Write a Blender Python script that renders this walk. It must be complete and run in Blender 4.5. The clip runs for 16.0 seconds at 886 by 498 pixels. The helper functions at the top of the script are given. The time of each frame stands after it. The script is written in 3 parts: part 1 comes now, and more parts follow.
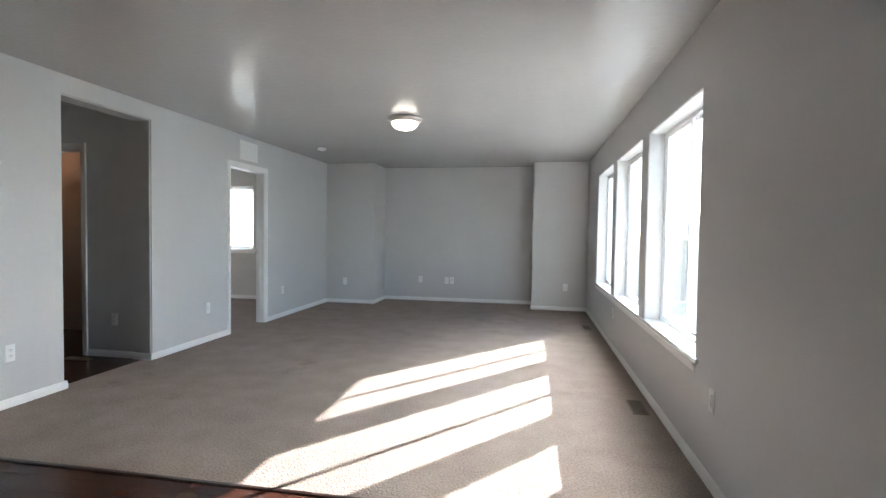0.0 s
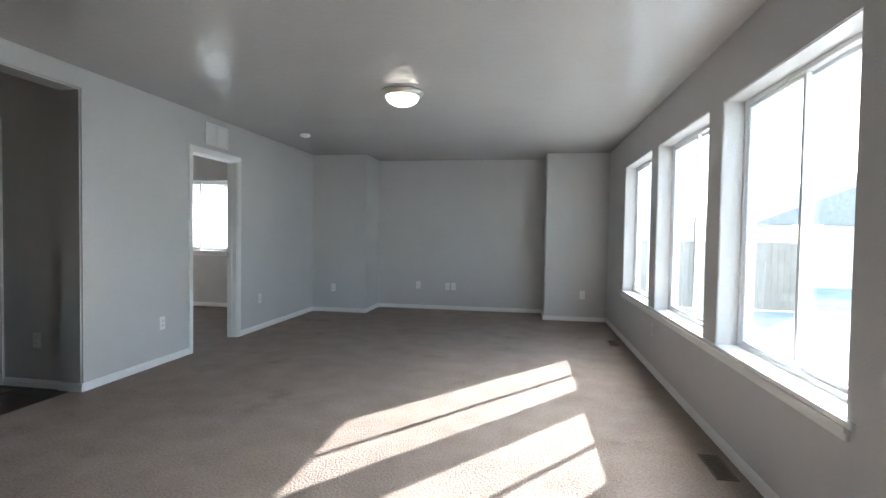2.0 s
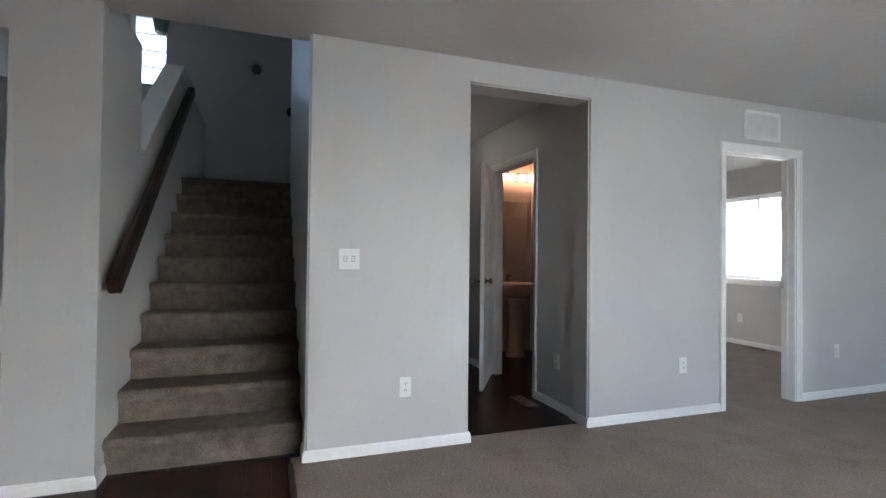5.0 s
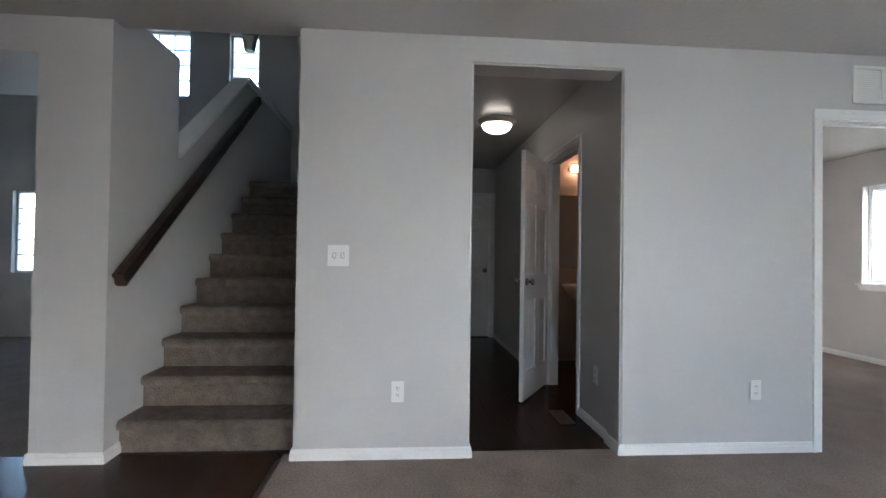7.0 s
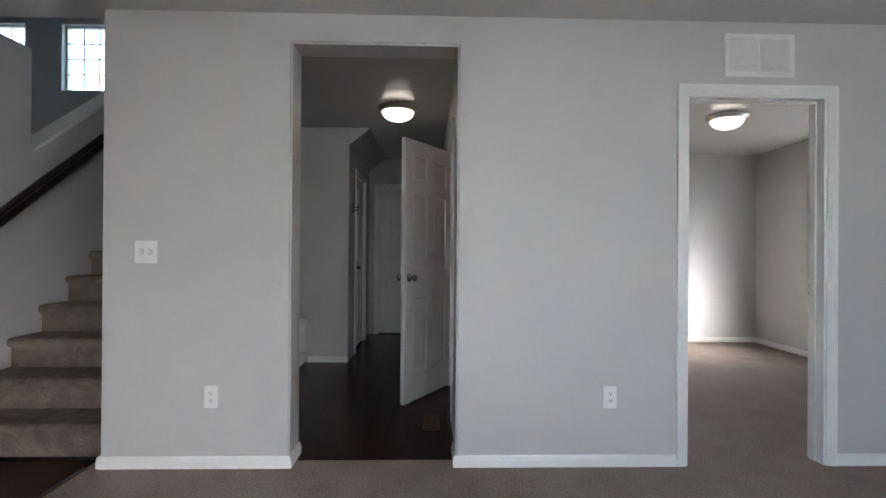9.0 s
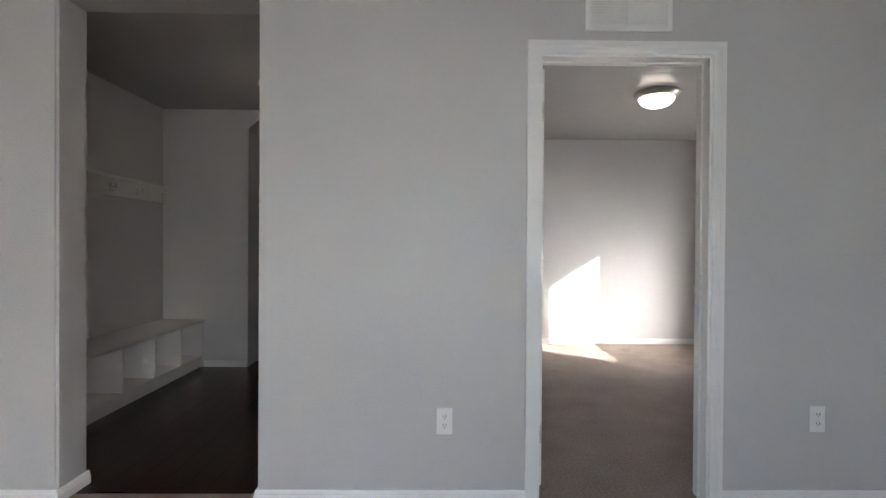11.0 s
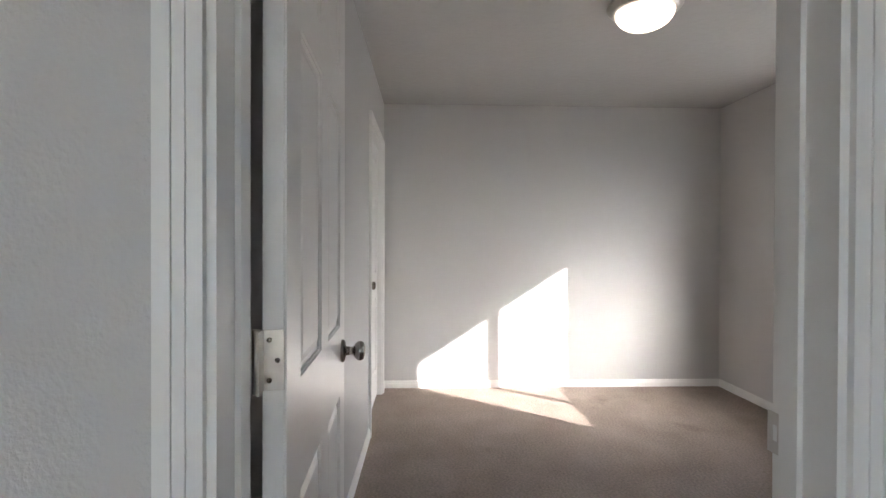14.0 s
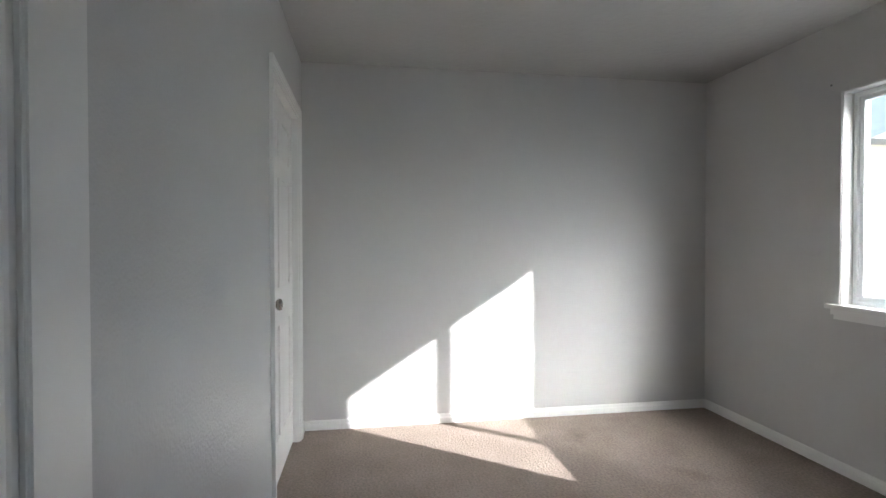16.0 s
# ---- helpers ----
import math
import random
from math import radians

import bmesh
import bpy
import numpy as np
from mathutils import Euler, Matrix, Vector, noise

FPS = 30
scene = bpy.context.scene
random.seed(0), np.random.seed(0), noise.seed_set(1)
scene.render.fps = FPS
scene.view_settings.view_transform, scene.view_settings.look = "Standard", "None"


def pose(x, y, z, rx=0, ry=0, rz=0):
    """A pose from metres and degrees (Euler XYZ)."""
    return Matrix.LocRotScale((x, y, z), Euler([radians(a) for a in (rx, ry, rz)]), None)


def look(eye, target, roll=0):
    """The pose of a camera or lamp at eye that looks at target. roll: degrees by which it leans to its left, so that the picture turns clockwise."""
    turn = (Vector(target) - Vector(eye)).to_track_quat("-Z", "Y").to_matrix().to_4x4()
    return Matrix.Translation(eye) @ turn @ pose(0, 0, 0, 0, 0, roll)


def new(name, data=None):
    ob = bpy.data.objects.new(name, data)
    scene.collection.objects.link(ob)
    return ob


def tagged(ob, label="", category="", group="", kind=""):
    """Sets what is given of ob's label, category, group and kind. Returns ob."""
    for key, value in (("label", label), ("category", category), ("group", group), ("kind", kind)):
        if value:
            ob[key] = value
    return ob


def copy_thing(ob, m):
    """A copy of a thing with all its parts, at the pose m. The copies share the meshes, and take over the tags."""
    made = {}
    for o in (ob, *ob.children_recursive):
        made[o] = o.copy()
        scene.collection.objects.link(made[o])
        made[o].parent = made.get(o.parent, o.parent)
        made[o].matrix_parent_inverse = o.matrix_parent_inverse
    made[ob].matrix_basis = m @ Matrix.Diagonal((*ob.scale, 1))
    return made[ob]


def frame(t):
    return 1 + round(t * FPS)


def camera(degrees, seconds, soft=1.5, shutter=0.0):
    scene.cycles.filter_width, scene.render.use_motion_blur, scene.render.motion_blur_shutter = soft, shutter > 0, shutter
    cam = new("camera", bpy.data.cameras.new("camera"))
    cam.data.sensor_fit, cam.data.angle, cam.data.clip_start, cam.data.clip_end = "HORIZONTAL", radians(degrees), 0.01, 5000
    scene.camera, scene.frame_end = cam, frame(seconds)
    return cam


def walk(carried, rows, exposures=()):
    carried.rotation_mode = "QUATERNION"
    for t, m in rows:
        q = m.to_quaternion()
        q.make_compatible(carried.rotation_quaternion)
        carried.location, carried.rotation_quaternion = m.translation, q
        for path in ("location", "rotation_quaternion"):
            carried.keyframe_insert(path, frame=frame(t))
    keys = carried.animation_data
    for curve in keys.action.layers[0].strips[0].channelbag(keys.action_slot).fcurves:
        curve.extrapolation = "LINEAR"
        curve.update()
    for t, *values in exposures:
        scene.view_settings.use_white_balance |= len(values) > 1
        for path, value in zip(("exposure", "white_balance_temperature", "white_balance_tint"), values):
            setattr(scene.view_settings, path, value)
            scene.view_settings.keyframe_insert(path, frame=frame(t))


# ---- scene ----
cam = camera(83.6, 16.0)
PATH = [
    (0, (-0.182, 0.108, 1.265), (-0.533, 2.076, 1.197), 0.8),
    (0.5, (-0.174, 0.339, 1.285), (-0.522, 2.307, 1.213), 1.1),
    (1, (-0.2, 0.511, 1.275), (-0.54, 2.481, 1.206), 1.0),
    (1.5, (-0.327, 0.761, 1.272), (-0.662, 2.731, 1.206), 0.8),
    (2, (-0.443, 1.032, 1.245), (-0.773, 3.003, 1.183), 0.9),
    (2.5, (-0.48, 1.345, 1.283), (-1.041, 3.264, 1.22), 1.0),
    (3, (-0.631, 1.637, 1.252), (-1.407, 3.479, 1.194), 0.8),
    (3.5, (-0.747, 1.839, 1.271), (-1.773, 3.556, 1.229), 0.6),
    (4, (-0.779, 1.967, 1.228), (-2.210, 3.365, 1.220), 0.2),
    (4.5, (-0.791, 2.075, 1.138), (-2.545, 3.035, 1.18), 0.2),
    (5, (-0.838, 2.157, 1.168), (-2.723, 2.824, 1.2), 0.6),
    (7.5, (-0.926, 3.272, 1.14), (-2.923, 3.382, 1.175), 0.6),
    (8, (-0.965, 3.582, 1.127), (-2.964, 3.656, 1.164), 0.4),
    (8.5, (-0.995, 3.906, 1.121), (-2.994, 3.944, 1.17), 0.5),
    (9, (-1.069, 4.114, 1.171), (-3.068, 4.168, 1.176), 0.4),
    (11.3, (-1.622, 5.196, 1.17), (-3.622, 5.217, 1.153), 0.3),
    (11.5, (-1.699, 5.279, 1.173), (-3.699, 5.301, 1.157), 0.1),
    (12, (-1.92, 5.488, 1.169), (-3.919, 5.512, 1.164), 0.2),
    (12.5, (-2.166, 5.604, 1.147), (-4.166, 5.638, 1.154), 0.4),
    (13, (-2.478, 5.661, 1.216), (-4.477, 5.701, 1.193), 0.3),
    (13.5, (-2.817, 5.736, 1.226), (-4.816, 5.789, 1.206), 0.3),
    (14, (-3.153, 5.782, 1.233), (-5.152, 5.851, 1.217), 0.2),
    (14.5, (-3.427, 5.777, 1.234), (-5.424, 5.881, 1.219), 0.1),
    (15, (-3.683, 5.763, 1.244), (-5.664, 6.037, 1.213), 0.0),
    (15.5, (-3.884, 5.826, 1.214), (-5.863, 6.116, 1.201), -0.3),
    (16, (-4.044, 5.832, 1.253), (-6.019, 6.143, 1.225), -0.1),
]
EXPOSURE = [(0.0, 3.85, 6300, 11), (2.0, 3.5, 6200, 10), (3.5, 4.0, 6280, 12), (5.0, 3.9, 6250, 13), (9.0, 3.65, 6450, 15), (12.0, 3.42, 6750, 17), (14.2, 3.35, 6700, 16), (15.4, 3.1, 6400, 13), (16.0, 2.95, 6250, 11)]
walk(cam, [(t, look(*row)) for t, *row in PATH], EXPOSURE)

# ---- sky, sun ----
SUN_WAY = Vector((-1.225, -1.545, -1.0))
world = bpy.data.worlds.new("sky")
world.use_nodes = True
scene.world = world
wn = world.node_tree
sky = wn.nodes.new("ShaderNodeTexSky")
sky.sky_type = "NISHITA"
sky.sun_disc = False
sky.dust_density = 0.5
sky.sun_elevation = radians(26.9)
sky.sun_rotation = radians(38.4)
wn.nodes["Background"].inputs["Strength"].default_value = 0.15
wn.links.new(sky.outputs["Color"], wn.nodes["Background"].inputs["Color"])
sun = new("sun", bpy.data.lights.new("sun", "SUN"))
sun.data.energy, sun.data.angle, sun.data.color = 1.85, radians(0.5), (1.0, 0.97, 0.93)
sun.rotation_mode = "QUATERNION"
sun.rotation_quaternion = SUN_WAY.to_track_quat("-Z", "Y")


# ---- materials ----
def mat(name, color, rough=0.6, metal=0.0, vary=0.06, scale=3.0, bump=0.0, bscale=200.0, emit=0.0, fine=0.0, spread=0.0, spec=0.5, detail=4.0, stains=0.0):
    m = bpy.data.materials.new(name)
    m.use_nodes = True
    nt = m.node_tree
    b = nt.nodes["Principled BSDF"]
    b.inputs["Roughness"].default_value = rough
    b.inputs["Metallic"].default_value = metal
    b.inputs["Specular IOR Level"].default_value = spec
    tc = nt.nodes.new("ShaderNodeNewGeometry")
    n1 = nt.nodes.new("ShaderNodeTexNoise")
    n1.inputs["Scale"].default_value = scale
    n1.inputs["Detail"].default_value = 5.0
    nt.links.new(tc.outputs["Position"], n1.inputs["Vector"])
    ramp = nt.nodes.new("ShaderNodeMapRange")
    ramp.inputs["From Min"].default_value, ramp.inputs["From Max"].default_value = 0.3, 0.7
    ramp.inputs["To Min"].default_value, ramp.inputs["To Max"].default_value = 1 - vary, 1 + vary
    nt.links.new(n1.outputs["Fac"], ramp.inputs["Value"])
    value = ramp.outputs["Result"]
    n2 = nt.nodes.new("ShaderNodeTexNoise")
    n2.inputs["Scale"].default_value = bscale
    n2.inputs["Detail"].default_value = detail
    nt.links.new(tc.outputs["Position"], n2.inputs["Vector"])
    if fine:
        r2 = nt.nodes.new("ShaderNodeMapRange")
        r2.inputs["From Min"].default_value, r2.inputs["From Max"].default_value = 0.3, 0.7
        r2.inputs["To Min"].default_value, r2.inputs["To Max"].default_value = 1 - fine, 1 + fine
        nt.links.new(n2.outputs["Fac"], r2.inputs["Value"])
        mu = nt.nodes.new("ShaderNodeMath")
        mu.operation = "MULTIPLY"
        nt.links.new(value, mu.inputs[0])
        nt.links.new(r2.outputs["Result"], mu.inputs[1])
        value = mu.outputs["Value"]
    if spread:
        oi = nt.nodes.new("ShaderNodeObjectInfo")
        r3 = nt.nodes.new("ShaderNodeMapRange")
        r3.inputs["To Min"].default_value, r3.inputs["To Max"].default_value = 1 - spread, 1 + spread
        nt.links.new(oi.outputs["Random"], r3.inputs["Value"])
        mu = nt.nodes.new("ShaderNodeMath")
        mu.operation = "MULTIPLY"
        nt.links.new(value, mu.inputs[0])
        nt.links.new(r3.outputs["Result"], mu.inputs[1])
        value = mu.outputs["Value"]
    if stains:
        n3 = nt.nodes.new("ShaderNodeTexNoise")
        n3.inputs["Scale"].default_value = 1.9
        n3.inputs["Detail"].default_value = 7.0
        n3.inputs["Roughness"].default_value = 0.62
        nt.links.new(tc.outputs["Position"], n3.inputs["Vector"])
        r4 = nt.nodes.new("ShaderNodeMapRange")
        r4.inputs["From Min"].default_value, r4.inputs["From Max"].default_value = 0.6, 0.76
        r4.inputs["To Min"].default_value, r4.inputs["To Max"].default_value = 1.0, 1 - stains
        nt.links.new(n3.outputs["Fac"], r4.inputs["Value"])
        mu = nt.nodes.new("ShaderNodeMath")
        mu.operation = "MULTIPLY"
        nt.links.new(value, mu.inputs[0])
        nt.links.new(r4.outputs["Result"], mu.inputs[1])
        value = mu.outputs["Value"]
    sc_ = nt.nodes.new("ShaderNodeVectorMath")
    sc_.operation = "SCALE"
    sc_.inputs[0].default_value = color
    nt.links.new(value, sc_.inputs["Scale"])
    nt.links.new(sc_.outputs["Vector"], b.inputs["Base Color"])
    if bump:
        bp = nt.nodes.new("ShaderNodeBump")
        bp.inputs["Strength"].default_value = 1.0
        bp.inputs["Distance"].default_value = bump
        nt.links.new(n2.outputs["Fac"], bp.inputs["Height"])
        nt.links.new(bp.outputs["Normal"], b.inputs["Normal"])
    if emit:
        b.inputs["Emission Color"].default_value = (*color, 1)
        b.inputs["Emission Strength"].default_value = emit
    return m


PAINT = mat("wall_paint", (0.56, 0.553, 0.54), 0.42, vary=0.025, scale=1.3, bump=0.002, bscale=120, spec=0.5)
CEIL = mat("ceiling_paint", (0.55, 0.542, 0.525), 0.2, vary=0.03, scale=1.1, bump=0.0026, bscale=26, spec=0.5)
TRIM = mat("white_trim", (0.82, 0.82, 0.80), 0.35, vary=0.02, scale=4, bump=0.0002, bscale=60)
DOORPAINT = mat("white_door_paint", (0.8, 0.79, 0.77), 0.32, vary=0.02, scale=5, bump=0.0004, bscale=150)
CARPET = mat("beige_carpet", (0.32, 0.263, 0.225), 0.95, vary=0.1, scale=4.0, bump=0.013, bscale=75, fine=0.2, spec=0.1, detail=8.0, stains=0.3)
# Same carpet as CARPET, with pile shade put into a darker base colour.
STAIRCARPET_SHADED = mat("stair_carpet_shaded", (0.18, 0.144, 0.117), 0.95, vary=0.2, scale=14, bump=0.012, bscale=80, fine=0.14, spec=0.1)
WOOD = mat("dark_wood_plank", (0.030, 0.012, 0.008), 0.27, vary=0.35, scale=7, bump=0.0004, bscale=40, spread=0.5, spec=0.2)
STOOLPAINT = mat("gloss_white_paint", (0.82, 0.82, 0.80), 0.13, vary=0.02, scale=4, bump=0.0012, bscale=9, spec=0.7)
GROUT = mat("plank_joint", (0.008, 0.005, 0.004), 0.6)
RAIL = mat("dark_stained_wood", (0.022, 0.011, 0.008), 0.3, vary=0.25, scale=9)
NICKEL = mat("brushed_nickel", (0.36, 0.33, 0.30), 0.25, 1.0, vary=0.05, scale=30)
STEEL = mat("satin_steel", (0.62, 0.59, 0.55), 0.35, 1.0, vary=0.08, scale=40)
PLATE = mat("white_plastic", (0.84, 0.84, 0.82), 0.3, vary=0.01)
SLOT = mat("dark_slot", (0.03, 0.03, 0.03), 0.6)
VENT = mat("brown_vent_metal", (0.13, 0.095, 0.07), 0.45, 0.3, vary=0.1, scale=20)
VINYL = mat("white_vinyl", (0.8, 0.82, 0.83), 0.3, vary=0.02)
CHINA = mat("white_porcelain", (0.82, 0.80, 0.78), 0.1, vary=0.01)
BLACK = mat("black_metal", (0.015, 0.014, 0.014), 0.4, 0.5)
GLOW = mat("frosted_glass_lit", (1.0, 0.9, 0.75), 0.4, vary=0.0, emit=0.38)
BULB = mat("warm_bulb", (1.0, 0.5, 0.28), 0.4, vary=0.0, emit=1.1)
SIDING = mat("tan_siding", (0.68, 0.62, 0.53), 0.7, vary=0.06, scale=3)
ROOF = mat("grey_shingle", (0.3, 0.28, 0.26), 0.9, vary=0.2, scale=9, bump=0.01, bscale=30)
FENCE = mat("weathered_fence", (0.32, 0.26, 0.2), 0.85, vary=0.15, scale=6)
SOIL = mat("dry_ground", (0.46, 0.43, 0.36), 0.95, vary=0.2, scale=0.7, bump=0.02, bscale=9, fine=0.15)

GLASS = bpy.data.materials.new("window_glass")
GLASS.use_nodes = True
gb = GLASS.node_tree.nodes["Principled BSDF"]
gb.inputs["Roughness"].default_value = 0.0
gb.inputs["Transmission Weight"].default_value = 1.0
gb.inputs["IOR"].default_value = 1.45
gb.inputs["Base Color"].default_value = (0.93, 0.97, 0.98, 1)
MIRROR = bpy.data.materials.new("mirror")
MIRROR.use_nodes = True
mb = MIRROR.node_tree.nodes["Principled BSDF"]
mb.inputs["Metallic"].default_value = 1.0
mb.inputs["Roughness"].default_value = 0.02
mb.inputs["Base Color"].default_value = (0.86, 0.87, 0.87, 1)


# ---- mesh helpers ----
def add_box(bm, a, b):
    lo = [min(a[i], b[i]) for i in range(3)]
    hi = [max(a[i], b[i]) for i in range(3)]
    v = [bm.verts.new((lo[0] if i in (0, 3, 4, 7) else hi[0], lo[1] if i in (0, 1, 4, 5) else hi[1], lo[2] if i < 4 else hi[2])) for i in range(8)]
    for q in ((3, 2, 1, 0), (4, 5, 6, 7), (0, 1, 5, 4), (1, 2, 6, 5), (2, 3, 7, 6), (3, 0, 4, 7)):
        bm.faces.new([v[k] for k in q])
    return bm


def boxes(*pairs):
    bm = bmesh.new()
    for a, b in pairs:
        add_box(bm, a, b)
    return bm


def soft_box(a, b, r=0.003, seg=2):
    bm = boxes((a, b))
    bmesh.ops.bevel(bm, geom=bm.edges[:], offset=r, segments=seg, affect="EDGES", clamp_overlap=True)
    return bm


def holed(axis, u0, u1, v0, v1, d0, d1, holes=(), bevel=0.0, only=None):
    """A slab with rectangular holes: thickness d along axis, u and v the other two axes in order."""
    us = sorted({u0, u1, *[c for h in holes for c in h[:2] if u0 < c < u1]})
    vs = sorted({v0, v1, *[c for h in holes for c in h[2:] if v0 < c < v1]})

    def solid(i, j):
        if not (0 <= i < len(us) - 1 and 0 <= j < len(vs) - 1):
            return False
        cu, cv = (us[i] + us[i + 1]) / 2, (vs[j] + vs[j + 1]) / 2
        return not any(h[0] < cu < h[1] and h[2] < cv < h[3] for h in holes)

    def place(u, v, d):
        return {"x": (d, u, v), "y": (u, d, v), "z": (u, v, d)}[axis]

    bm, made = bmesh.new(), {}

    def vert(i, j, k):
        if (i, j, k) not in made:
            made[i, j, k] = bm.verts.new(place(us[i], vs[j], (d0, d1)[k]))
        return made[i, j, k]

    for i in range(len(us) - 1):
        for j in range(len(vs) - 1):
            if not solid(i, j):
                continue
            for k in (0, 1):
                bm.faces.new([vert(i, j, k), vert(i + 1, j, k), vert(i + 1, j + 1, k), vert(i, j + 1, k)])
            for di, dj, c in ((-1, 0, ((0, 0), (0, 1))), (1, 0, ((1, 0), (1, 1))), (0, -1, ((0, 0), (1, 0))), (0, 1, ((0, 1), (1, 1)))):
                if not solid(i + di, j + dj):
                    p, q = [(i + a, j + b) for a, b in c]
                    bm.faces.new([vert(*p, 0), vert(*q, 0), vert(*q, 1), vert(*p, 1)])
    bmesh.ops.recalc_face_normals(bm, faces=bm.faces[:])
    if bevel:
        sharp = [e for e in bm.edges if len(e.link_faces) == 2 and e.calc_face_angle() > 0.5 and (only is None or all(abs(v.co["xyz".index(axis)] - only) < 1e-4 for v in e.verts))]
        bmesh.ops.bevel(bm, geom=sharp, offset=bevel, segments=3, affect="EDGES", clamp_overlap=True)
    return bm


def lathe(profile, seg=32, axis="z", center=(0, 0, 0)):
    """A turned shape from (radius, height) pairs."""
    bm = bmesh.new()
    rings = []
    for r, h in profile:
        ring = []
        for k in range(seg):
            a = 2 * math.pi * k / seg
            p = {"z": (r * math.cos(a), r * math.sin(a), h), "y": (r * math.cos(a), h, r * math.sin(a)), "x": (h, r * math.cos(a), r * math.sin(a))}[axis]
            ring.append(bm.verts.new([p[i] + center[i] for i in range(3)]))
        rings.append(ring)
    for a, b in zip(rings, rings[1:]):
        for k in range(seg):
            bm.faces.new([a[k], a[(k + 1) % seg], b[(k + 1) % seg], b[k]])
    for ring in (rings[0], rings[-1]):
        bm.faces.new(ring)
    bmesh.ops.remove_doubles(bm, verts=bm.verts[:], dist=1e-5)
    bmesh.ops.recalc_face_normals(bm, faces=bm.faces[:])
    for f in bm.faces:
        f.smooth = len(f.verts) <= 4
    return bm


def sweep(profile, path_a, path_b, up):
    """A straight moulding: profile points (out, up) run from a to b; out is along up x way."""
    a, b, up = Vector(path_a), Vector(path_b), Vector(up)
    out = up.cross((b - a).normalized())
    bm = bmesh.new()
    ends = [[bm.verts.new(p + out * o + up * h) for o, h in profile] for p in (a, b)]
    n = len(profile)
    for k in range(n):
        bm.faces.new([ends[0][k], ends[0][(k + 1) % n], ends[1][(k + 1) % n], ends[1][k]])
    bm.faces.new(ends[0])
    bm.faces.new(ends[1])
    bmesh.ops.recalc_face_normals(bm, faces=bm.faces[:])
    return bm


def link(name, bm, material, smooth=False):
    me = bpy.data.meshes.new(name)
    bm.to_mesh(me)
    bm.free()
    me.materials.append(material)
    return new(name, me)


def part(name, bm, material, parent, label=""):
    ob = link(name, bm, material)
    ob.parent = parent
    return tagged(ob, label)


def thing(name, at, label, category, group="", turn=0):
    ob = new(name)
    ob.empty_display_size = 0.05
    ob.matrix_basis = pose(*at, 0, 0, turn)
    return tagged(ob, label, category, group)


def structure(name, bm, material, label):
    return tagged(link(name, bm, material), label, "", "", "structure")


# ---- the plan ----
XW, XE = -3.75, 0.725            # living room: hall side and window side
TW = 0.112                       # partition thickness
CH = 2.44                        # ceiling height
YS = 1.36                        # stair wall, open side
YN = 2.37                        # stair wall, hall side
OP = (3.37, 4.262, 2.28)          # cased-less opening to the hall
DR = (5.522, 6.305, 2.035)         # office door opening
OX, OS, ON = -7.43, 5.42, 8.37   # office west, south, north faces
WIN = [(3.05, 4.31), (4.55, 5.81), (6.05, 7.31)]
SILL, HEAD = 0.590, 2.07
OWIN = (-6.35, -5.17, 0.91, 2.05)
UP = 5.0                         # stairwell ceiling

# ---- floors ----
structure("floor_carpet_living", boxes(((XW - 0.09, 2.3, -0.1), (XE + 0.1, 9.3, 0.0))), CARPET, "beige cut-pile carpet with faint tracks in the living room")
structure("floor_carpet_office", boxes(((OX - 0.1, 5.3, -0.1), (XW - 0.09, ON + 0.1, 0.0))), CARPET, "beige cut-pile carpet in the small room")
floor_hall = structure("floor_hall", boxes(((-8.2, 2.3, -0.1), (XW - 0.092, 5.298, -0.006))), GROUT, "dark joints under hall planks")
floor_entry = structure("floor_entry", boxes(((-8.2, -3.6, -0.1), (XE + 0.1, 2.298, -0.006))), GROUT, "dark joints under entry planks")
structure("ceiling_soffit_foyer", boxes(((-4.56, -3.5, 2.24), (XW - TW - 0.001, YS - 0.121, 2.43))), PAINT, "dropped soffit over the side opening")
structure("floor_carpet_foyer", boxes(((-8.0, -3.55, -0.05), (XW - TW, YS - 0.12, 0.0))), CARPET, "beige carpet of the room beside the stairs")
tagged(link("transition_strip", soft_box((XW, 2.28, -0.005), (XE, 2.31, 0.006), 0.004), RAIL), "dark wooden strip between carpet and planks", "", "", "structure")

# ---- walls ----
structure("wall_hall_side", holed("x", YN, 9.2, -0.05, CH + 0.1, XW - TW, XW, [(OP[0], OP[1], -1, OP[2]), (DR[0], DR[1], -1, DR[2])], 0.012, XW), PAINT, "warm grey painted wall with rounded corners and two openings")
structure("wall_window_side", holed("x", -3.6, 9.3, -0.05, CH + 0.1, XE, XE + 0.21, [(a, b, SILL - 0.03, HEAD) for a, b in WIN], 0.006), PAINT, "warm grey painted wall with three windows")
structure("wall_recess", boxes(((-3.3, 9.05, -0.05), (0.2, 9.25, CH + 0.1))), PAINT, "warm grey recessed end wall")
bm = boxes(((XW - 0.05, 8.375, -0.05), (-2.88, 9.2, CH + 0.1)))
bmesh.ops.bevel(bm, geom=[e for e in bm.edges if abs(e.verts[0].co.z - e.verts[1].co.z) > 1], offset=0.012, segments=3, affect="EDGES")
structure("wall_pier_hall_side", bm, PAINT, "warm grey boxed-out corner pier")
bm = boxes(((-0.165, 8.465, -0.05), (XE + 0.05, 9.2, CH + 0.1)))
bmesh.ops.bevel(bm, geom=[e for e in bm.edges if abs(e.verts[0].co.z - e.verts[1].co.z) > 1], offset=0.012, segments=3, affect="EDGES")
structure("wall_pier_window_side", bm, PAINT, "warm grey boxed-out corner pier")
